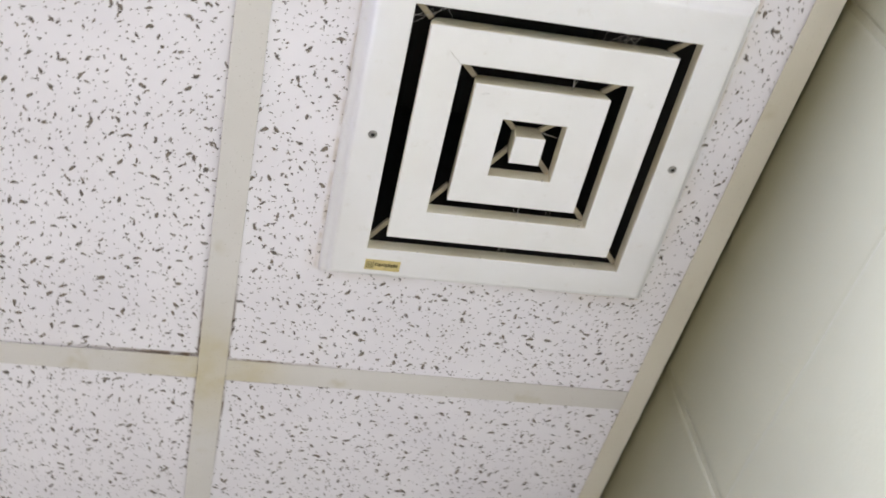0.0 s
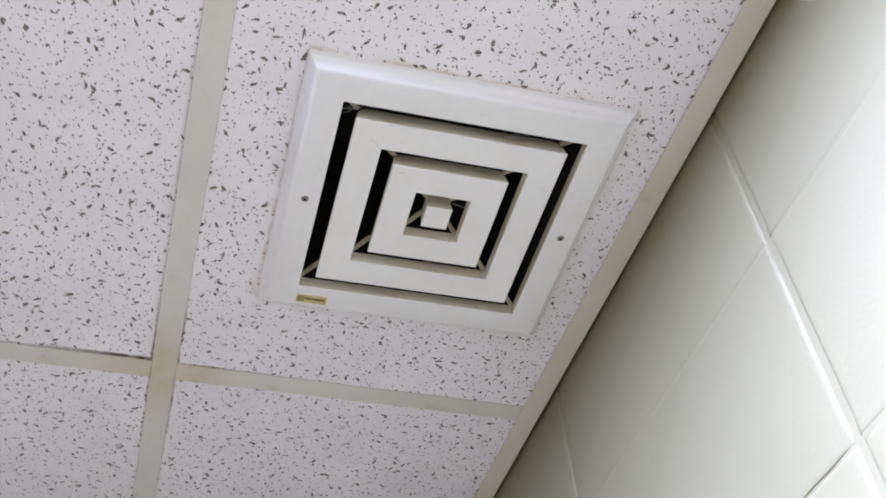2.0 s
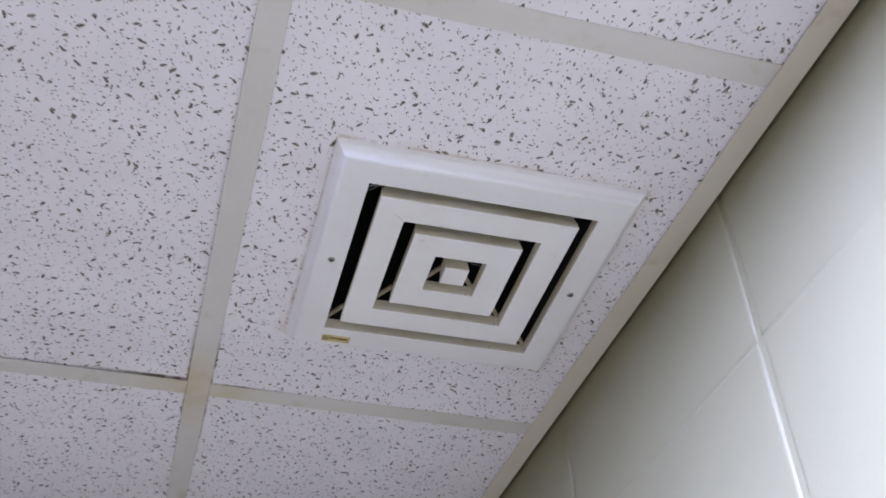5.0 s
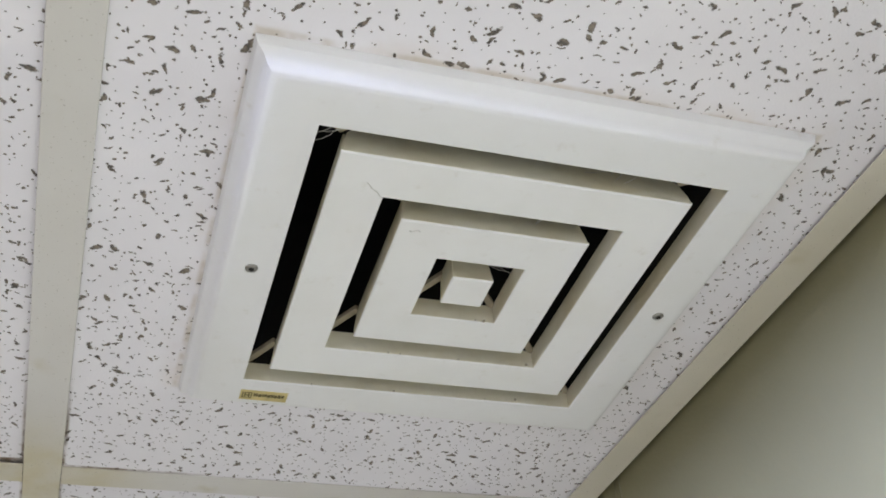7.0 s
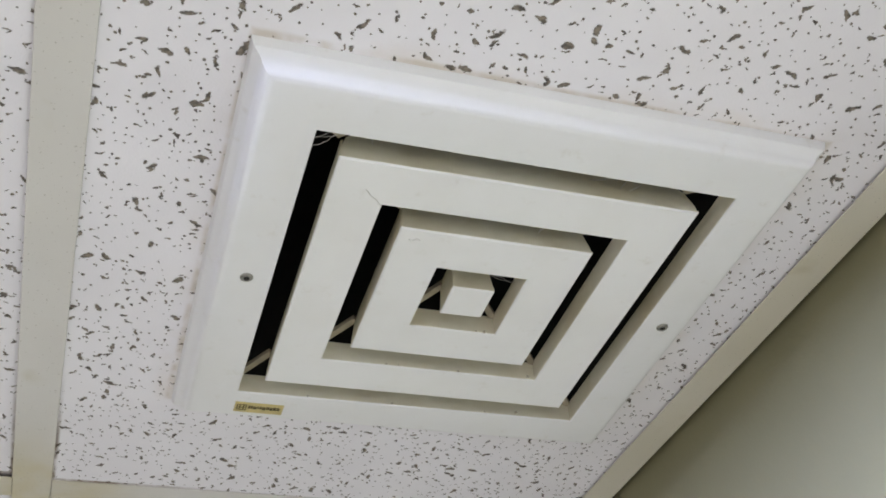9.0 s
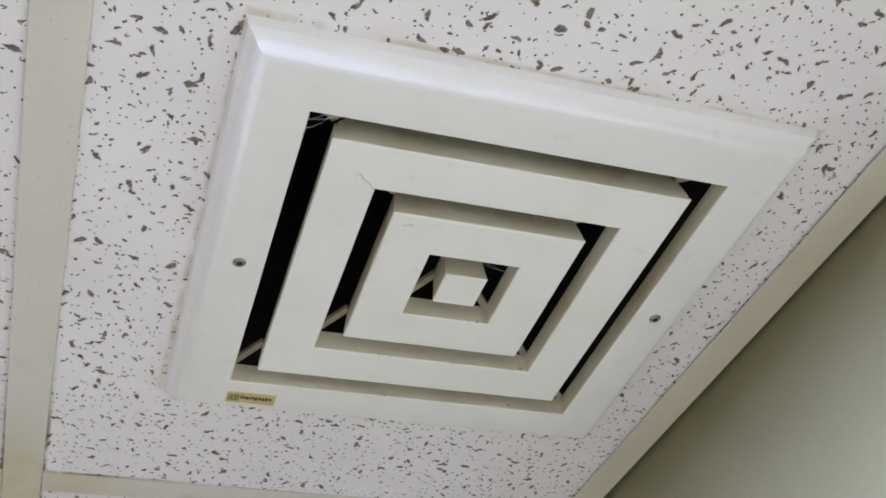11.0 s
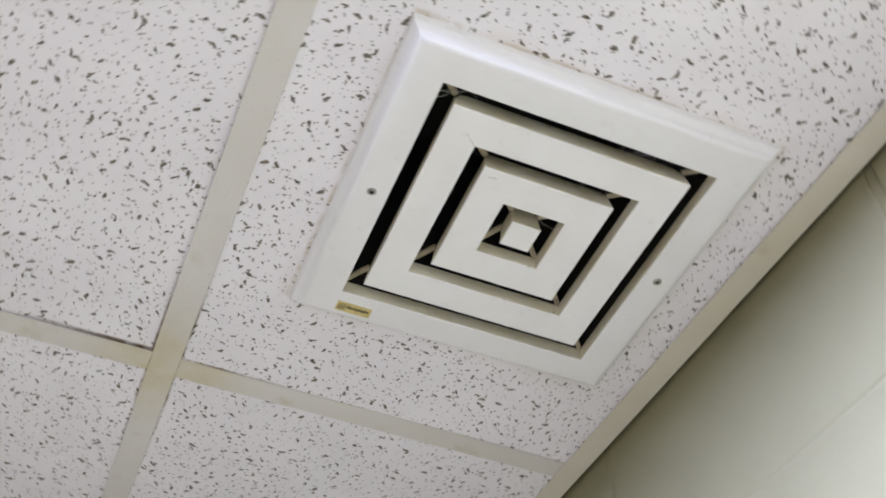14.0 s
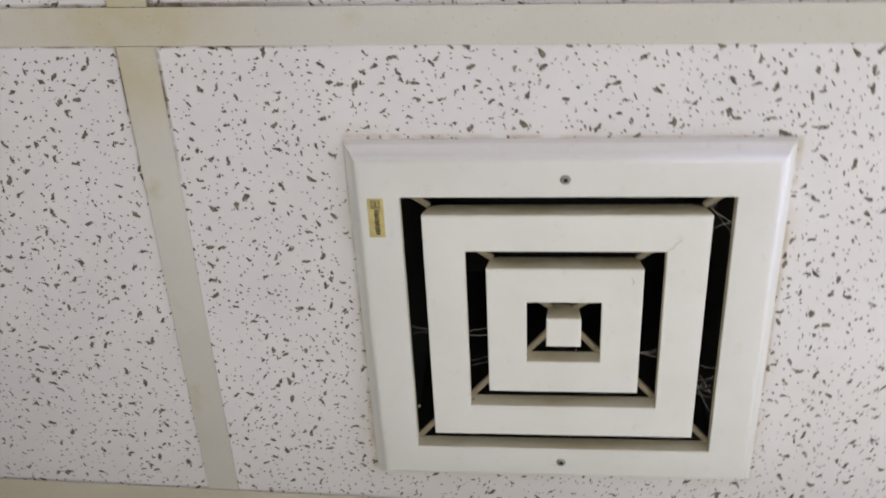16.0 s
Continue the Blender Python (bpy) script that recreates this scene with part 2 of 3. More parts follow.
def strand(bm, points, radius):
    """A thin thread through the points."""
    last = None
    for i, p in enumerate(points):
        p = Vector(p)
        d = (Vector(points[min(i + 1, len(points) - 1)]) - Vector(points[max(i - 1, 0)])).normalized()
        a = d.orthogonal().normalized()
        b = d.cross(a)
        ring = [bm.verts.new(p + radius * (math.cos(k * 2.0944) * a + math.sin(k * 2.0944) * b)) for k in range(3)]
        if last:
            for k in range(3):
                bm.faces.new((last[k], last[(k + 1) % 3], ring[(k + 1) % 3], ring[k]))
        last = ring


# ---- structure: unseen floor and the plain walls that close the room ----
bm = bmesh.new()
box(bm, ROOM_W - 0.15, 1.0, ROOM_S - 0.15, BACK_Y + 0.3, -0.1, 0.0)
tagged(part("floor", bm, FLOOR), "unseen tan floor that warms the bounced light", "floor", kind="structure")
bm = bmesh.new()
box(bm, ROOM_W - 0.15, ROOM_W, ROOM_S - 0.15, BACK_Y, 0.0, 2.75)
tagged(part("wall_west", bm, UNSEEN_WALL), "unseen closing wall, brown to keep bounced light low", "wall", kind="structure")
bm = bmesh.new()
box(bm, ROOM_W, 0.70, ROOM_S - 0.15, ROOM_S, 0.0, 2.75)
tagged(part("wall_south", bm, UNSEEN_WALL), "unseen closing wall, brown to keep bounced light low", "wall", kind="structure")
bm = bmesh.new()
box(bm, ROOM_W - 0.15, 1.0, ROOM_S - 0.15, BACK_Y + 0.3, 2.75, 2.85)
tagged(part("slab", bm, DARK), "dark structural slab above the hung ceiling", "slab", kind="structure")


def block_mesh(seed, paint):
    """One painted block with soft, slightly ragged edges. Its face looks along -y."""
    b = bmesh.new()
    r = random.Random(40 + seed)
    x0, x1, z0, z1 = JOINT / 2, BLOCK_L - JOINT / 2, BED / 2, BLOCK_H - BED / 2
    nx, nz = 22, 11
    edge = []
    for k in range(nx):
        edge.append((x0 + (x1 - x0) * k / nx, z0, 0, 1))
    for k in range(nz):
        edge.append((x1, z0 + (z1 - z0) * k / nz, -1, 0))
    for k in range(nx):
        edge.append((x1 - (x1 - x0) * k / nx, z1, 0, -1))
    for k in range(nz):
        edge.append((x0, z1 - (z1 - z0) * k / nz, 1, 0))
    n = len(edge)
    wob = [0.0009 * noise.noise(Vector((e[0] * 55 + seed * 9.1, e[1] * 55, seed))) + r.uniform(-0.0002, 0.0002) for e in edge]
    mid = Vector(((x0 + x1) / 2, 0, (z0 + z1) / 2))
    rings = []
    for inset, depth in ((0.0, 0.03), (0.0003, 0.0020), (0.0016, 0.0009), (0.0038, 0.00025), (0.0070, 0.0)):
        ring = []
        for e, w in zip(edge, wob):
            x = min(max(e[0], x0 + inset), x1 - inset) + (w if e[2] else 0)
            z = min(max(e[1], z0 + inset), z1 - inset) + (w if e[3] else 0)
            # bed joints are struck almost flush, head joints are tooled deeper
            ring.append(b.verts.new((x, depth if e[2] or depth > 0.01 else depth * 0.4, z)))
        rings.append(ring)
    for p, q in zip(rings, rings[1:]):
        for k in range(n):
            b.faces.new((p[k], p[(k + 1) % n], q[(k + 1) % n], q[k]))
    b.faces.new(rings[-1])
    bmesh.ops.recalc_face_normals(b, faces=b.faces[:])
    me = bpy.data.meshes.new("block")
    b.to_mesh(me)
    b.free()
    for f in me.polygons:
        f.use_smooth = True
    me.materials.append(paint)
    return me


def block_wall(name, frame_m, length0, length1, first_joint, joint_z, paint, label, thick=0.19):
    """A wall in stack bond: local x runs along it, local -y is its face."""
    wall_bm = bmesh.new()
    box(wall_bm, length0, length1, 0.0016, thick, 0.0, 2.75)
    # struck bed joints, almost flush with the blocks
    for row in range(-math.floor(joint_z / BLOCK_H) + 1, 2):
        for col in range(math.ceil((length0 - first_joint) / BLOCK_L), math.floor((length1 - first_joint) / BLOCK_L)):
            x = first_joint + col * BLOCK_L
            box(wall_bm, x + JOINT / 2 + 0.002, x + BLOCK_L - JOINT / 2 - 0.002, 0.0006, 0.0017, joint_z + row * BLOCK_H - 0.0032, joint_z + row * BLOCK_H + 0.0032)
    wall = part(name, wall_bm, paint)
    wall.matrix_world = frame_m
    tagged(wall, label, "wall", kind="structure")
    kinds = [block_mesh(k, paint) for k in range(5)]
    n0 = math.floor((length0 - first_joint) / BLOCK_L)
    n1 = math.ceil((length1 - first_joint) / BLOCK_L)
    rows0 = -math.floor(joint_z / BLOCK_H)
    rnd = random.Random(5)
    for col in range(n0, n1):
        x = first_joint + col * BLOCK_L
        if x < length0 - 0.30 or x + BLOCK_L > length1 + 0.30:
            continue
        drift = rnd.uniform(-0.0012, 0.0012)
        for row in range(rows0, 2):
            ob = new("block", kinds[rnd.randrange(5)])
            ob.parent = wall
            ob.matrix_basis = pose(x, rnd.uniform(-0.0006, 0.0006), joint_z + drift + row * BLOCK_H, rnd.uniform(-0.15, 0.15), 0, rnd.uniform(-0.12, 0.12))
    return wall


# long wall beside the vent: its face looks along -x
long_m = Matrix.Translation((WALL_X, 0, 0)) @ Matrix.Rotation(radians(-90 + WALL_TURN), 4, "Z")
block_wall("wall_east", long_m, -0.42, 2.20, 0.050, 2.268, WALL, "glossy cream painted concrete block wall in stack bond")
# end wall: its face looks along -y
back_m = Matrix.Translation((0, BACK_Y, 0))
block_wall("wall_north", back_m, ROOM_W, 0.60, 0.45 - 0.203 - 5 * BLOCK_L, 2.268, WALL_END_DIM, "concrete block wall under the ceiling edge, colour darkened to dim the bounce")

# ---- structure: hung ceiling ----
# boards, all in one mesh; the one that carries the vent has a square hole
bm = bmesh.new()
rnd = random.Random(11)


def wall_line(y):
    """Where a board beside the long wall ends."""
    return WALL_X - 0.008 - math.tan(radians(WALL_TURN)) * y


def board(x0, x1, y0, y1, lift=(0, 0, 0, 0)):
    """One board with its four corners lifted."""
    made = box(bm, x0, x1, y0, y1, TILE_Z, TILE_Z + 0.016)
    for v in made:
        fx, fy = (v.co.x - x0) / (x1 - x0), (v.co.y - y0) / (y1 - y0)
        if x1 == EDGE and fx > 0.5:
            v.co.x = wall_line(v.co.y)
        v.co.z += (1 - fx) * (1 - fy) * lift[0] + fx * (1 - fy) * lift[1] + fx * fy * lift[2] + (1 - fx) * fy * lift[3]


GAP = 0.004
EDGE = 0.470
cols = [(-2 * MODULE, -MODULE), (-MODULE, 0.0), (0.0, EDGE)]
rows_y = [(-MODULE * (k + 1), -MODULE * k) for k in range(3)] + [(ROOM_S, -3 * MODULE)] + [(0.0, BACK_Y - 0.004)]
for i, (x0, x1) in enumerate(cols):
    for j, (y0, y1) in enumerate(rows_y):
        if i == 1 and j in (1, 2):
            continue        # the ceiling light lies in these two bays
        if i == 2 and j == 0:
            hx0, hx1, hy0, hy1 = CX - 0.125, CX + 0.125, CY - 0.125, CY + 0.125
            a, c, d = x0 + GAP, y0 + GAP, y1 - GAP
            vs = {}
            for z in (TILE_Z, TILE_Z + 0.016):
                outer = [bm.verts.new((x, y, z)) for x, y in ((a, c), (wall_line(c), c), (wall_line(d), d), (a, d))]
                inner = [bm.verts.new((x, y, z)) for x, y in ((hx0, hy0), (hx1, hy0), (hx1, hy1), (hx0, hy1))]
                for k in range(4):
                    bm.faces.new((outer[k], outer[(k + 1) % 4], inner[(k + 1) % 4], inner[k]))
                vs[z] = (outer, inner)
            for lo, hi in zip(vs[TILE_Z], vs[TILE_Z + 0.016]):
                for k in range(4):
                    bm.faces.new((lo[k], lo[(k + 1) % 4], hi[(k + 1) % 4], hi[k]))
            continue
        lift = [rnd.uniform(0, 0.0008) for _ in range(4)]
        if i == 1 and j == 0:
            lift = [0.0, 0.0004, 0.0030, 0.0006]
        if i == 1 and j == 4:
            lift = [0.0004, 0.0006, 0.0018, 0.0004]
        board(x0 + GAP, (x1 - GAP if i < 2 else x1), y0 + GAP, y1 - (GAP if j < 4 else 0), lift)
bmesh.ops.recalc_face_normals(bm, faces=bm.faces[:])
tagged(part("ceiling", bm, BOARD), "white fissured mineral-fibre ceiling boards", "ceiling", kind="structure")


def tee(name, length, parent):
    """An inverted tee along local x: a face with rolled edges and a web."""
    b = bmesh.new()
    prof = [(-TEE, 0.0009), (-TEE, 0.0003), (-TEE + 0.0004, 0.0), (TEE - 0.0004, 0.0), (TEE, 0.0003), (TEE, 0.0009), (0.0008, 0.0011), (0.0008, 0.034), (-0.0008, 0.034), (-0.0008, 0.0011)]
    ends = [[b.verts.new((x, y, z)) for y, z in prof] for x in (0, length)]
    n = len(prof)
    for k in range(n):
        b.faces.new((ends[0][k], ends[0][(k + 1) % n], ends[1][(k + 1) % n], ends[1][k]))
    b.faces.new(ends[0][::-1])
    b.faces.new(ends[1])
    bmesh.ops.recalc_face_normals(b, faces=b.faces[:])
    return part(name, b, ENAMEL, parent)


grid = tagged(new("trim_ceiling_grid"), "yellowed off-white steel tees of the hung ceiling", "ceiling grid", kind="structure")
for k in range(-1, 1):
    t = tee("main_tee", BACK_Y - ROOM_S - 0.01, grid)
    t.matrix_basis = pose(k * MODULE, ROOM_S + 0.005, H, 0, 0, 90)
for j in range(-3, 1):
    for k in range(-2, 1):
        if k == -1 and j == -2:
            continue    # the light spans this joint
        x0 = k * MODULE + TEE + 0.0004
        length = (MODULE - 2 * TEE - 0.0008) if k < 0 else 0.4285 - 0.0245 * j * MODULE * 0.9 - x0
        t = tee("cross_tee", length, grid)
        t.matrix_basis = pose(x0, j * MODULE, H + 0.0004, 0, 0, 0)


def wall_angle(name, length, m):
    """L-shaped edge trim along local x; its lip reaches out along local -y."""
    b = bmesh.new()
    prof = [(0.0, 0.024), (0.0, 0.0), (-0.0246, 0.0), (-0.0250, 0.0004), (-0.0246, 0.0009), (-0.0012, 0.0009), (-0.0012, 0.024)]
    ends = [[b.verts.new((x, y, z)) for y, z in prof] for x in (0, length)]
    n = len(prof)
    for k in range(n):
        b.faces.new((ends[0][k], ends[0][(k + 1) % n], ends[1][(k + 1) % n], ends[1][k]))
    b.faces.new(ends[0][::-1])
    b.faces.new(ends[1])
    bmesh.ops.recalc_face_normals(b, faces=b.faces[:])
    ob = part(name, b, ANGLE)
    ob.matrix_world = m
    return tagged(ob, "off-white painted wall angle under the ceiling edge", "trim", kind="structure")


wall_angle("trim_wall_angle_east", 2.26, long_m @ pose(-BACK_Y, -0.0045, H - 0.0012))
wall_angle("trim_wall_angle_north", 1.66, back_m @ pose(ROOM_W, -0.0045, H - 0.0004))


# ---- the ceiling vent ----
vent = tagged(new("ceiling_vent"), "square off-white metal ceiling vent with stepped louvres", "ceiling vent")
vent.location = (CX, CY, ZF)
vent.rotation_euler = (0, 0, radians(VENT_TURN))
UP = TILE_Z - ZF          # from the face to the board
HO, HB, HN = 0.1545, 0.1485, 0.1162
R2O, R2I, R3O, R3I, R4O = 0.1017, 0.0717, 0.0570, 0.0275, 0.0130
IN_UP, OUT_UP = 0.0145, 0.0225


def smooth_folds(ob):
    """Round folds shade smoothly; mitres stay sharp."""
    for f in ob.data.polygons:
        f.use_smooth = True
    ob.data.set_sharp_from_angle(angle=radians(38))
    return ob


def lint_bounce_lips(ob, reach):
    """Standing flaps get a tan of brown lint and painted-in warm bounce."""
    ob.data.materials.append(LINT_BOUNCE)
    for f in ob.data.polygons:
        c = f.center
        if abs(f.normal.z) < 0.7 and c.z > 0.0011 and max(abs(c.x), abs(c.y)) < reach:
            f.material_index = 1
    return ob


bm = bmesh.new()
square_sweep(bm, [
    (HN, 0.0007), (HN + 0.0007, 0.0), (HB - 0.007, 0.0), (HB - 0.0042, 0.0005), (HB - 0.0020, 0.0018), (HB - 0.0004, 0.0040), (HB + 0.0008, 0.0070), (HO - 0.0014, UP - 0.0055), (HO - 0.0004, UP - 0.0018), (HO, UP - 0.0001),
    (HO - 0.003, UP - 0.0001), (HB - 0.001, 0.004), (HN + 0.0035, 0.002), (HN + 0.0032, IN_UP), (HN + 0.0010, IN_UP)])
lint_bounce_lips(smooth_folds(part("frame", bm, VENT, vent)), HN + 0.002)


def lip(b, half, top_in, height):
    """Four flaps turned up along a square's edge; their rounded ends leave the corners open."""
    for turn in range(4):
        m = Matrix.Rotation(turn * math.pi / 2, 4, "Z")
        inner, outer = [], []
        for f in (-1.0, -0.97, -0.93, -0.88, -0.5, 0.0, 0.5, 0.88, 0.93, 0.97, 1.0):
            end = min(1.0, (1.0 - abs(f)) / 0.12)
            top = height * (0.30 + 0.70 * math.sqrt(max(0.0, 1 - (1 - end) ** 2)))
            x = f * (half - 0.0012)
            row_o, row_i = [], []
            for g in (0.0, 0.35, 0.75, 1.0):
                lean = top_in * (g * top / height) ** 1.4
                row_o.append(b.verts.new(m @ Vector((x, -half + lean, 0.0009 + g * (top - 0.0009)))))
                row_i.append(b.verts.new(m @ Vector((x, -half + lean + 0.0011, 0.0009 + g * (top - 0.0009)))))
            outer.append(row_o)
            inner.append(row_i)
        for p, q, r, w in zip(outer, outer[1:], inner, inner[1:]):
            for k in range(3):
                b.faces.new((p[k], q[k], q[k + 1], p[k + 1]))
                b.faces.new((r[k], r[k + 1], w[k + 1], w[k]))
            b.faces.new((p[3], q[3], w[3], r[3]))
        for p, r in ((outer[0], inner[0]), (outer[-1], inner[-1])):
            for k in range(3):
                b.faces.new((p[k], p[k + 1], r[k + 1], r[k]))


def louvre(name, outer, inner, label=""):
    """A square ring: flat face, a lip turned up outside and one inside."""
    b = bmesh.new()
    square_sweep(b, [
        (outer - 0.0011, 0.0026), (outer - 0.0001, 0.0020), (outer, 0.0009), (outer - 0.0009, 0.0), (inner + 0.0007, 0.0), (inner, 0.0007), (inner + 0.0006, IN_UP),
        (inner + 0.0018, IN_UP), (inner + 0.0014, 0.002), (outer - 0.0018, 0.0020)])
    lip(b, outer, 0.0036, OUT_UP)
    bmesh.ops.recalc_face_normals(b, faces=b.faces[:])
    return lint_bounce_lips(smooth_folds(part(name, b, RING, vent, label)), 1.0)


louvre("louvre", R2O, R2I, "wide outer louvre ring")
louvre("louvre", R3O, R3I, "narrower inner louvre ring")
bm = bmesh.new()
rings = square_sweep(bm, [(R4O - 0.002, OUT_UP), (R4O - 0.0006, 0.006), (R4O, 0.0009), (R4O - 0.0009, 0.0)], closed=False)
bm.faces.new(rings[-1])
bm.faces.new(rings[0][::-1])
bmesh.ops.recalc_face_normals(bm, faces=bm.faces[:])
lint_bounce_lips(part("centre_plate", bm, RING, vent, "small square plate in the middle"), 1.0)

# stays in the corners hold the rings to the frame
for outer, inner in ((HN, R2O), (R2I, R3O), (R3I, R4O)):
    for sx, sy in ((-1, -1), (1, -1), (1, 1), (-1, 1)):
        a = Vector((sx * (outer + 0.001), sy * (outer + 0.001), 0.0142))
        b_ = Vector((sx * (inner - 0.003), sy * (inner - 0.004), 0.0205))
        d = b_ - a
        side = Vector((-d.y, d.x, 0)).normalized() * 0.0023
        up = Vector((0, 0, 0.0016))
        bm = bmesh.new()
        vs = [bm.verts.new(p + s + h) for p in (a, b_) for s in (-side, side) for h in (-up, up)]
        for f in ((0, 1, 3, 2), (4, 6, 7, 5), (0, 4, 5, 1), (2, 3, 7, 6), (0, 2, 6, 4), (1, 5, 7, 3)):
            bm.faces.new([vs[k] for k in f])
        bmesh.ops.recalc_face_normals(bm, faces=bm.faces[:])
        soften(bm, 0.0006, 2)
        part("stay", bm, STAY, vent)

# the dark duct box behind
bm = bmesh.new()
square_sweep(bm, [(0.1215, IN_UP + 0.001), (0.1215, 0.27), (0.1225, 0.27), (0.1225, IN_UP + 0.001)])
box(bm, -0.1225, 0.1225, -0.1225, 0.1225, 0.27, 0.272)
part("duct_box", bm, DUCT, vent, "near-black duct box")


def screw(x, y, turn):
    b = bmesh.new()
    rings = []
    for r, z in ((0.0037, 0.0001), (0.0037, -0.0004), (0.0030, -0.0010), (0.0018, -0.0012), (0.0013, 0.0004)):
        rings.append([b.verts.new((r * math.cos(k * math.tau / 20) * (1.0 if r > 0.002 else (1.5 if k % 5 == 0 else 0.55)), r * math.sin(k * math.tau / 20) * (1.0 if r > 0.002 else (1.5 if k % 5 == 0 else 0.55)), z)) for k in range(20)])
    for p, q in zip(rings, rings[1:]):
        for k in range(20):
            b.faces.new((p[k], p[(k + 1) % 20], q[(k + 1) % 20], q[k]))
    b.faces.new(rings[-1])
    bmesh.ops.recalc_face_normals(b, faces=b.faces[:])
    ob = part("screw", b, STEEL, vent, "small dull steel cross-head screw")
    ob.matrix_basis = pose(x, y, 0, 0, 0, turn)
    # flat dark disc paints the shade inside the cross recess
    s = bmesh.new()
    bmesh.ops.create_circle(s, cap_ends=True, segments=12, radius=0.0017, matrix=pose(0, 0, -0.00125))
    part("recess", s, DARK, ob)


screw(-0.1303, 0.0004, 20)
screw(0.1303, 0.0004, 65)

# gold sticker with a square mark and a line of small print
bm = bmesh.new()
box(bm, -0.0158, 0.0158, -0.0057, 0.0057, -0.0003, 0.0001)
sticker = part("sticker", bm, FOIL, vent, "gold foil maker's sticker with brown print")
sticker.matrix_basis = pose(-0.1000, 0.1335, 0, 0, 0, 0.5)
bm = bmesh.new()
square_sweep(bm, [(0.0026, -0.00030), (0.0032, -0.00030), (0.0032, -0.00042), (0.0026, -0.00042)], cx=-0.0112)
box(bm, -0.0132, -0.0092, -0.0004, 0.0004, -0.00042, -0.0003)
box(bm, -0.0128, -0.0121, -0.0022, 0.0022, -0.00042, -0.0003)
box(bm, -0.0103, -0.0096, -0.0022, 0.0022, -0.00042, -0.0003)
part("mark", bm, INK, sticker)
bm = bmesh.new()
print_rnd = random.Random(4)
x = -0.0068
while x < 0.0120:
    wide = print_rnd.uniform(0.0010, 0.0022)
    box(bm, x, x + wide, print_rnd.uniform(-0.0026, -0.0018), print_rnd.uniform(0.0006, 0.0016), -0.0004, -0.0003)
    x += wide + 0.0004
part("print_bar", bm, INK, sticker)

# hairline where the mitre of the outer ring has opened
bm = bmesh.new()
pts = [(-0.0716 - 0.0016 * k, -0.0716 - 0.0014 * k + 0.0006 * math.sin(k * 1.7), -0.00025) for k in range(8)]
strand(bm, pts, 0.00028)
part("mitre_crack", bm, SEAM, vent, "fine dirty crack in the paint")

# a grey smear near a corner of the inner ring
bm = bmesh.new()
strand(bm, [(-0.0505 + 0.0011 * k, -0.0490 + 0.0009 * math.sin(k * 1.1), -0.0001) for k in range(7)], 0.00045)
part("smear", bm, SMEAR, vent, "faint grey smear on the white paint")

# tufts of lint that hang on the edges of the slots
tuft_rnd = random.Random(8)


def tuft(x, y, size):
    """A small uneven clump of dust."""
    b = bmesh.new()
    bmesh.ops.create_icosphere(b, subdivisions=2, radius=size)
    for v in b.verts:
        v.co *= 0.75 + 0.5 * noise.noise(v.co * 900 + Vector((x * 50, y * 50, 0))) + tuft_rnd.uniform(-0.08, 0.08)
        v.co.z *= 0.7
    ob = part("lint_tuft", b, TUFT, vent)
    ob.matrix_basis = pose(x, y, 0.0012, 0, 0, tuft_rnd.uniform(0, 360))


for x, y, size in ((-0.014, HN, 0.0011), (0.052, HN, 0.0008), (-0.071, HN, 0.0008), (0.018, R2I, 0.0012), (-0.030, R2I, 0.0009), (-0.022, R2I, 0.0007),
                   (0.0205, R3I, 0.0013), (0.0150, R3I, 0.0009), (0.074, HN - 0.003, 0.0014), (0.066, R2I - 0.002, 0.0013)):
    tuft(x, y, size)

# ---- cobwebs in the slots ----
web_rnd = random.Random(21)


def cobweb(strands, label="grey dusty cobweb strands in the vent slot"):
    first = Vector(strands[0][0]) + Vector((CX, CY, ZF))
    web = tagged(new("cobweb"), label, "cobweb", "cobwebs in the vent")
    web.location = first
    for (x0, y0, z0), (x1, y1, z1), sag in strands:
        b = bmesh.new()
        pts = []
        for k in range(9):
            f = k / 8
            wob = 0.0006
            pts.append(Vector((CX + x0 + (x1 - x0) * f + web_rnd.uniform(-wob, wob), CY + y0 + (y1 - y0) * f + web_rnd.uniform(-wob, wob), ZF + z0 + (z1 - z0) * f - sag * math.sin(math.pi * f))) - first)
        strand(b, pts, 0.00017)
        part("strand", b, WEB, web)
    return web


def slot_threads(side, along, span, count, outer, inner):
    """Threads across a slot. side: which of the four, along: where on it, from -1 to 1."""
    out = []
    for _ in range(count):
        a, c = along + web_rnd.uniform(-span, span), along + web_rnd.uniform(-span, span)
        za, zc = web_rnd.uniform(0.008, 0.0135), web_rnd.uniform(0.010, 0.021)
        o, i = outer + 0.0002, inner - 0.0015
        if side in "ns":
            s = 1 if side == "n" else -1
            out.append(((a * inner, s * o, za), (c * inner, s * i, zc), web_rnd.uniform(0, 0.002)))
        else:
            s = 1 if side == "e" else -1
            out.append(((s * o, a * inner, za), (s * i, c * inner, zc), web_rnd.uniform(0, 0.002)))
    return out


cobweb(slot_threads("n", 0.08, 0.05, 3, HN, R2O))
cobweb(slot_threads("n", 0.20, 0.06, 3, R2I, R3O) + slot_threads("n", 0.62, 0.12, 2, R2I, R3O))
cobweb(slot_threads("s", 0.58, 0.22, 8, HN, R2O))
cobweb(slot_threads("s", 0.40, 0.08, 3, R2I, R3O))
cobweb(slot_threads("w", -0.985, 0.05, 3, HN, R2O))
cobweb(slot_threads("e", -0.75, 0.30, 2, R3I, R4O))
cobweb(slot_threads("s", -0.9, 0.12, 3, HN, R2O))

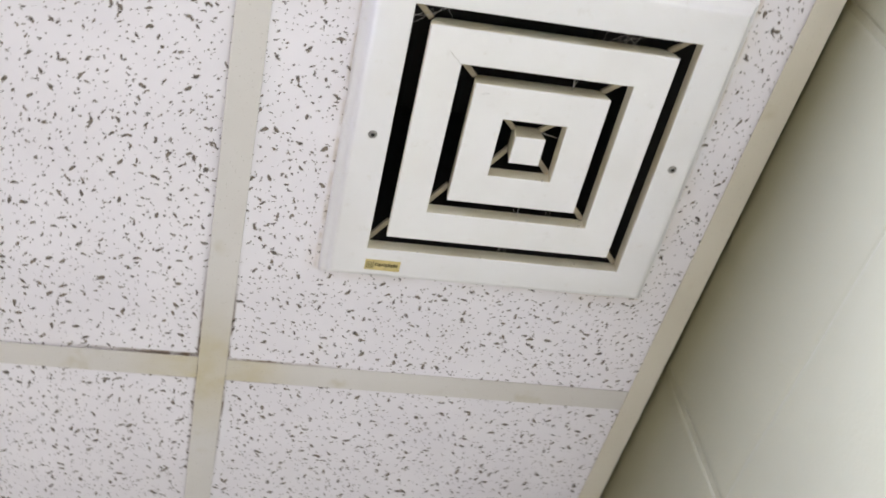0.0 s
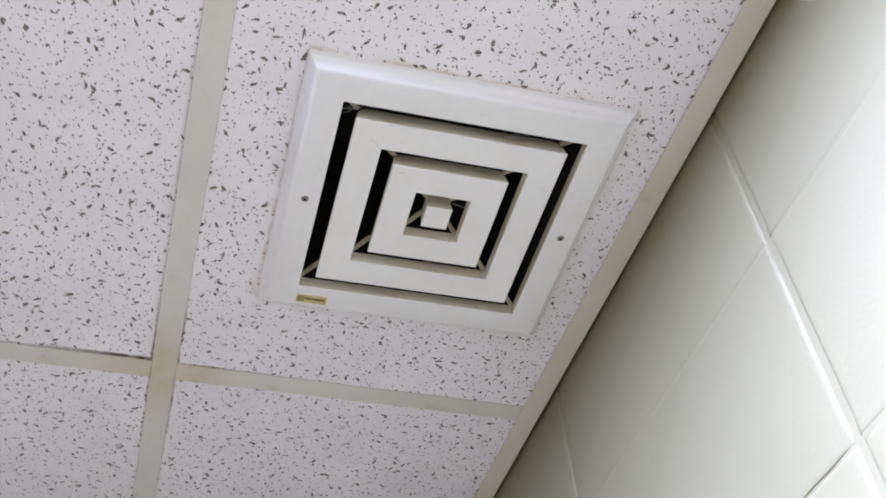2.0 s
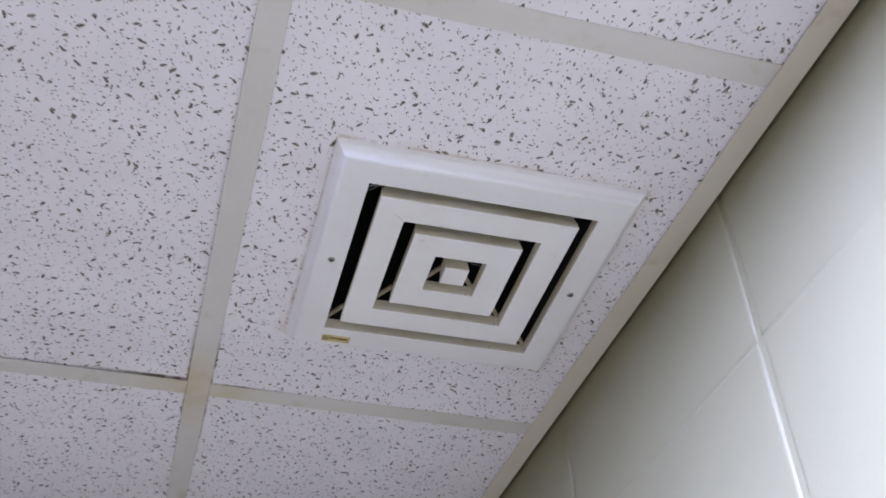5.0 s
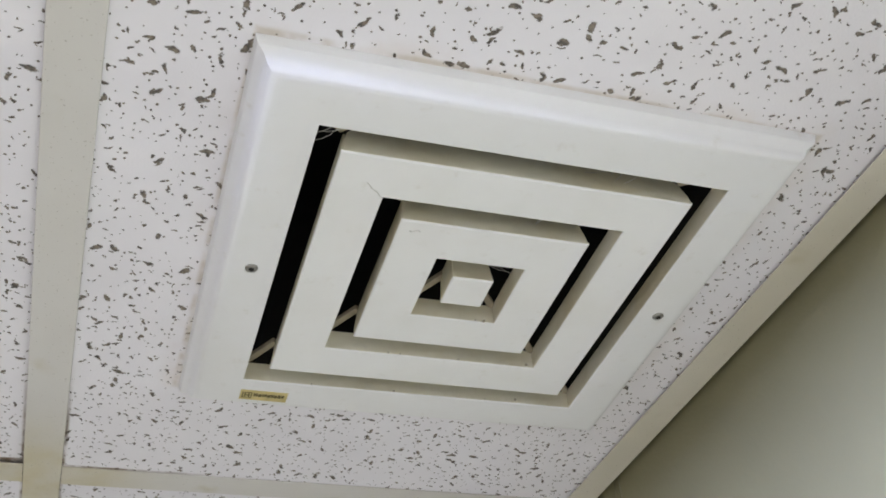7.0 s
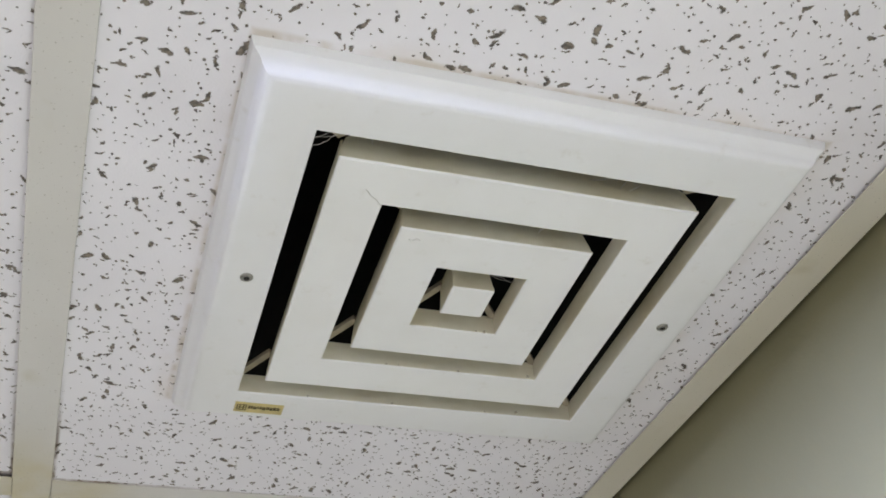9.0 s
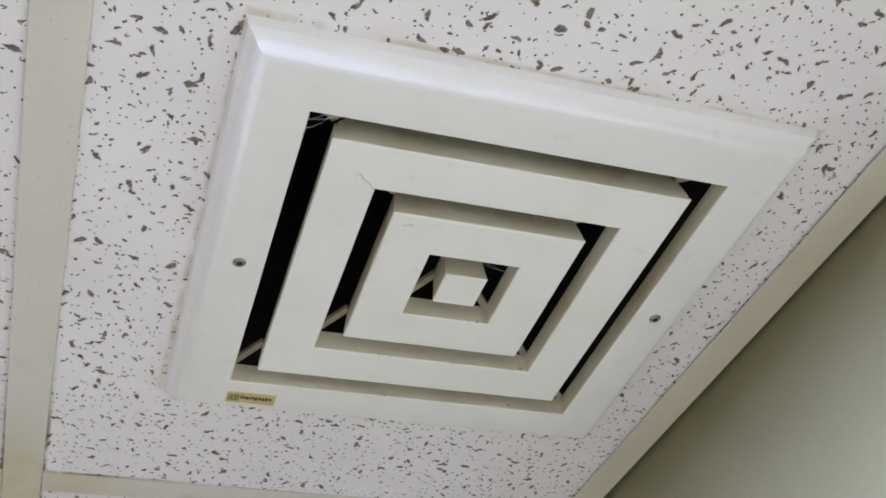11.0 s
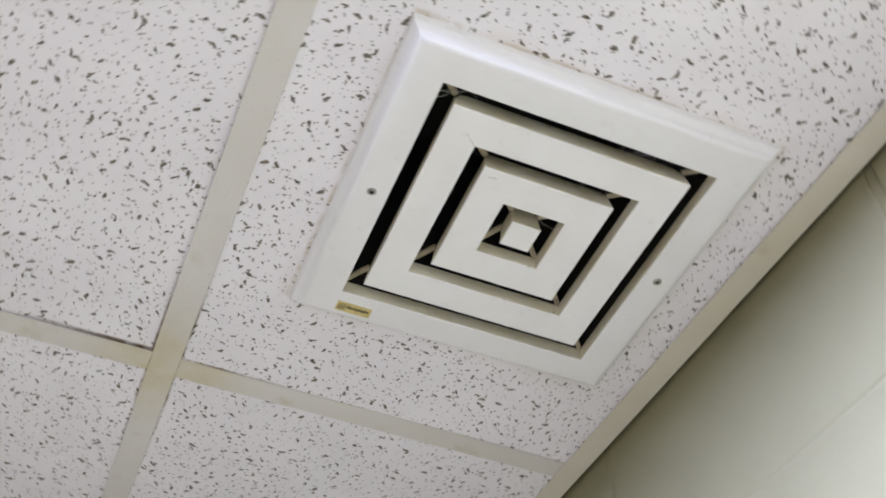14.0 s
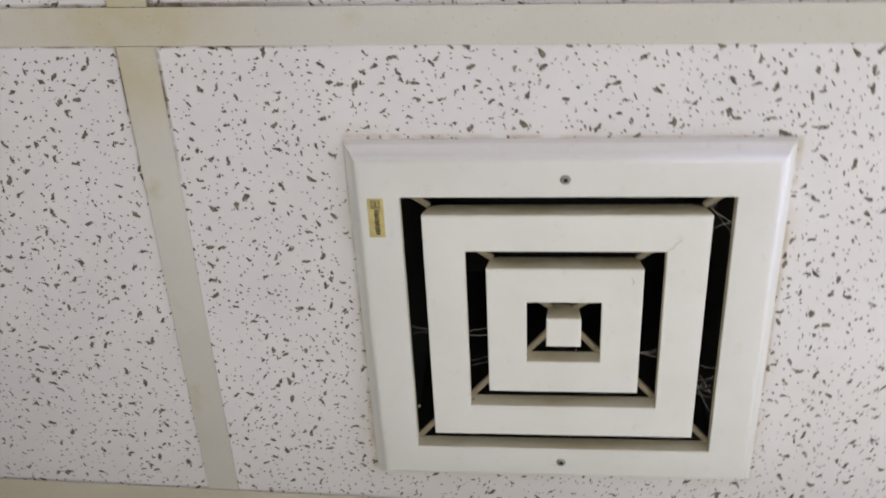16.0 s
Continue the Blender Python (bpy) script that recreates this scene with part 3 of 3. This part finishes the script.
# ---- the ceiling light in the next bay ----
light = tagged(new("ceiling_light"), "lit recessed fluorescent ceiling light with white diffuser", "ceiling light")
LX0, LX1, LY0, LY1 = -MODULE + TEE, -TEE, -3 * MODULE + TEE, -MODULE - TEE
light.location = ((LX0 + LX1) / 2, (LY0 + LY1) / 2, H)
hx, hy = (LX1 - LX0) / 2 + 0.004, (LY1 - LY0) / 2 + 0.004
RIM, RECESS = 0.030, 0.015
bm = bmesh.new()
for x0, x1, y0, y1 in ((-hx, hx, -hy, -hy + RIM), (-hx, hx, hy - RIM, hy), (-hx, -hx + RIM, -hy + RIM, hy - RIM), (hx - RIM, hx, -hy + RIM, hy - RIM)):
    box(bm, x0, x1, y0, y1, 0.0012, 0.004)
part("frame", bm, VENT, light, "white metal rim")
# the sides of the well, leaning in towards the lens
bm = bmesh.new()
well = [[bm.verts.new((sx * (hx - inset), sy * (hy - inset), z)) for sx, sy in ((-1, -1), (1, -1), (1, 1), (-1, 1))]
        for inset, z in ((RIM - 0.001, 0.0041), (RIM + 0.004, RECESS), (RIM - 0.004, RECESS + 0.0015), (RIM - 0.006, 0.0045))]
for p, q in zip(well, well[1:] + well[:1]):
    for k in range(4):
        bm.faces.new((p[k], p[(k + 1) % 4], q[(k + 1) % 4], q[k]))
bmesh.ops.recalc_face_normals(bm, faces=bm.faces[:])
part("well", bm, VENT, light, "white metal sides of the recess")
# the diffuser lies at the top of the well and sags a little
bm = bmesh.new()
dish = []
for inset, z in ((RIM - 0.002, RECESS + 0.002), (RIM + 0.03, RECESS + 0.001), (RIM + 0.12, RECESS - 0.001)):
    dish.append([bm.verts.new((sx * (hx - inset), sy * (hy - inset), z)) for sx, sy in ((-1, -1), (1, -1), (1, 1), (-1, 1))])
for p, q in zip(dish, dish[1:]):
    for k in range(4):
        bm.faces.new((p[k], p[(k + 1) % 4], q[(k + 1) % 4], q[k]))
bm.faces.new(dish[-1])
bmesh.ops.recalc_face_normals(bm, faces=bm.faces[:])
part("diffuser", bm, LENS, light, "glowing white diffuser")
bm = bmesh.new()
box(bm, -hx, hx, -hy, hy, RECESS + 0.006, 0.11)
part("housing", bm, STEEL, light)
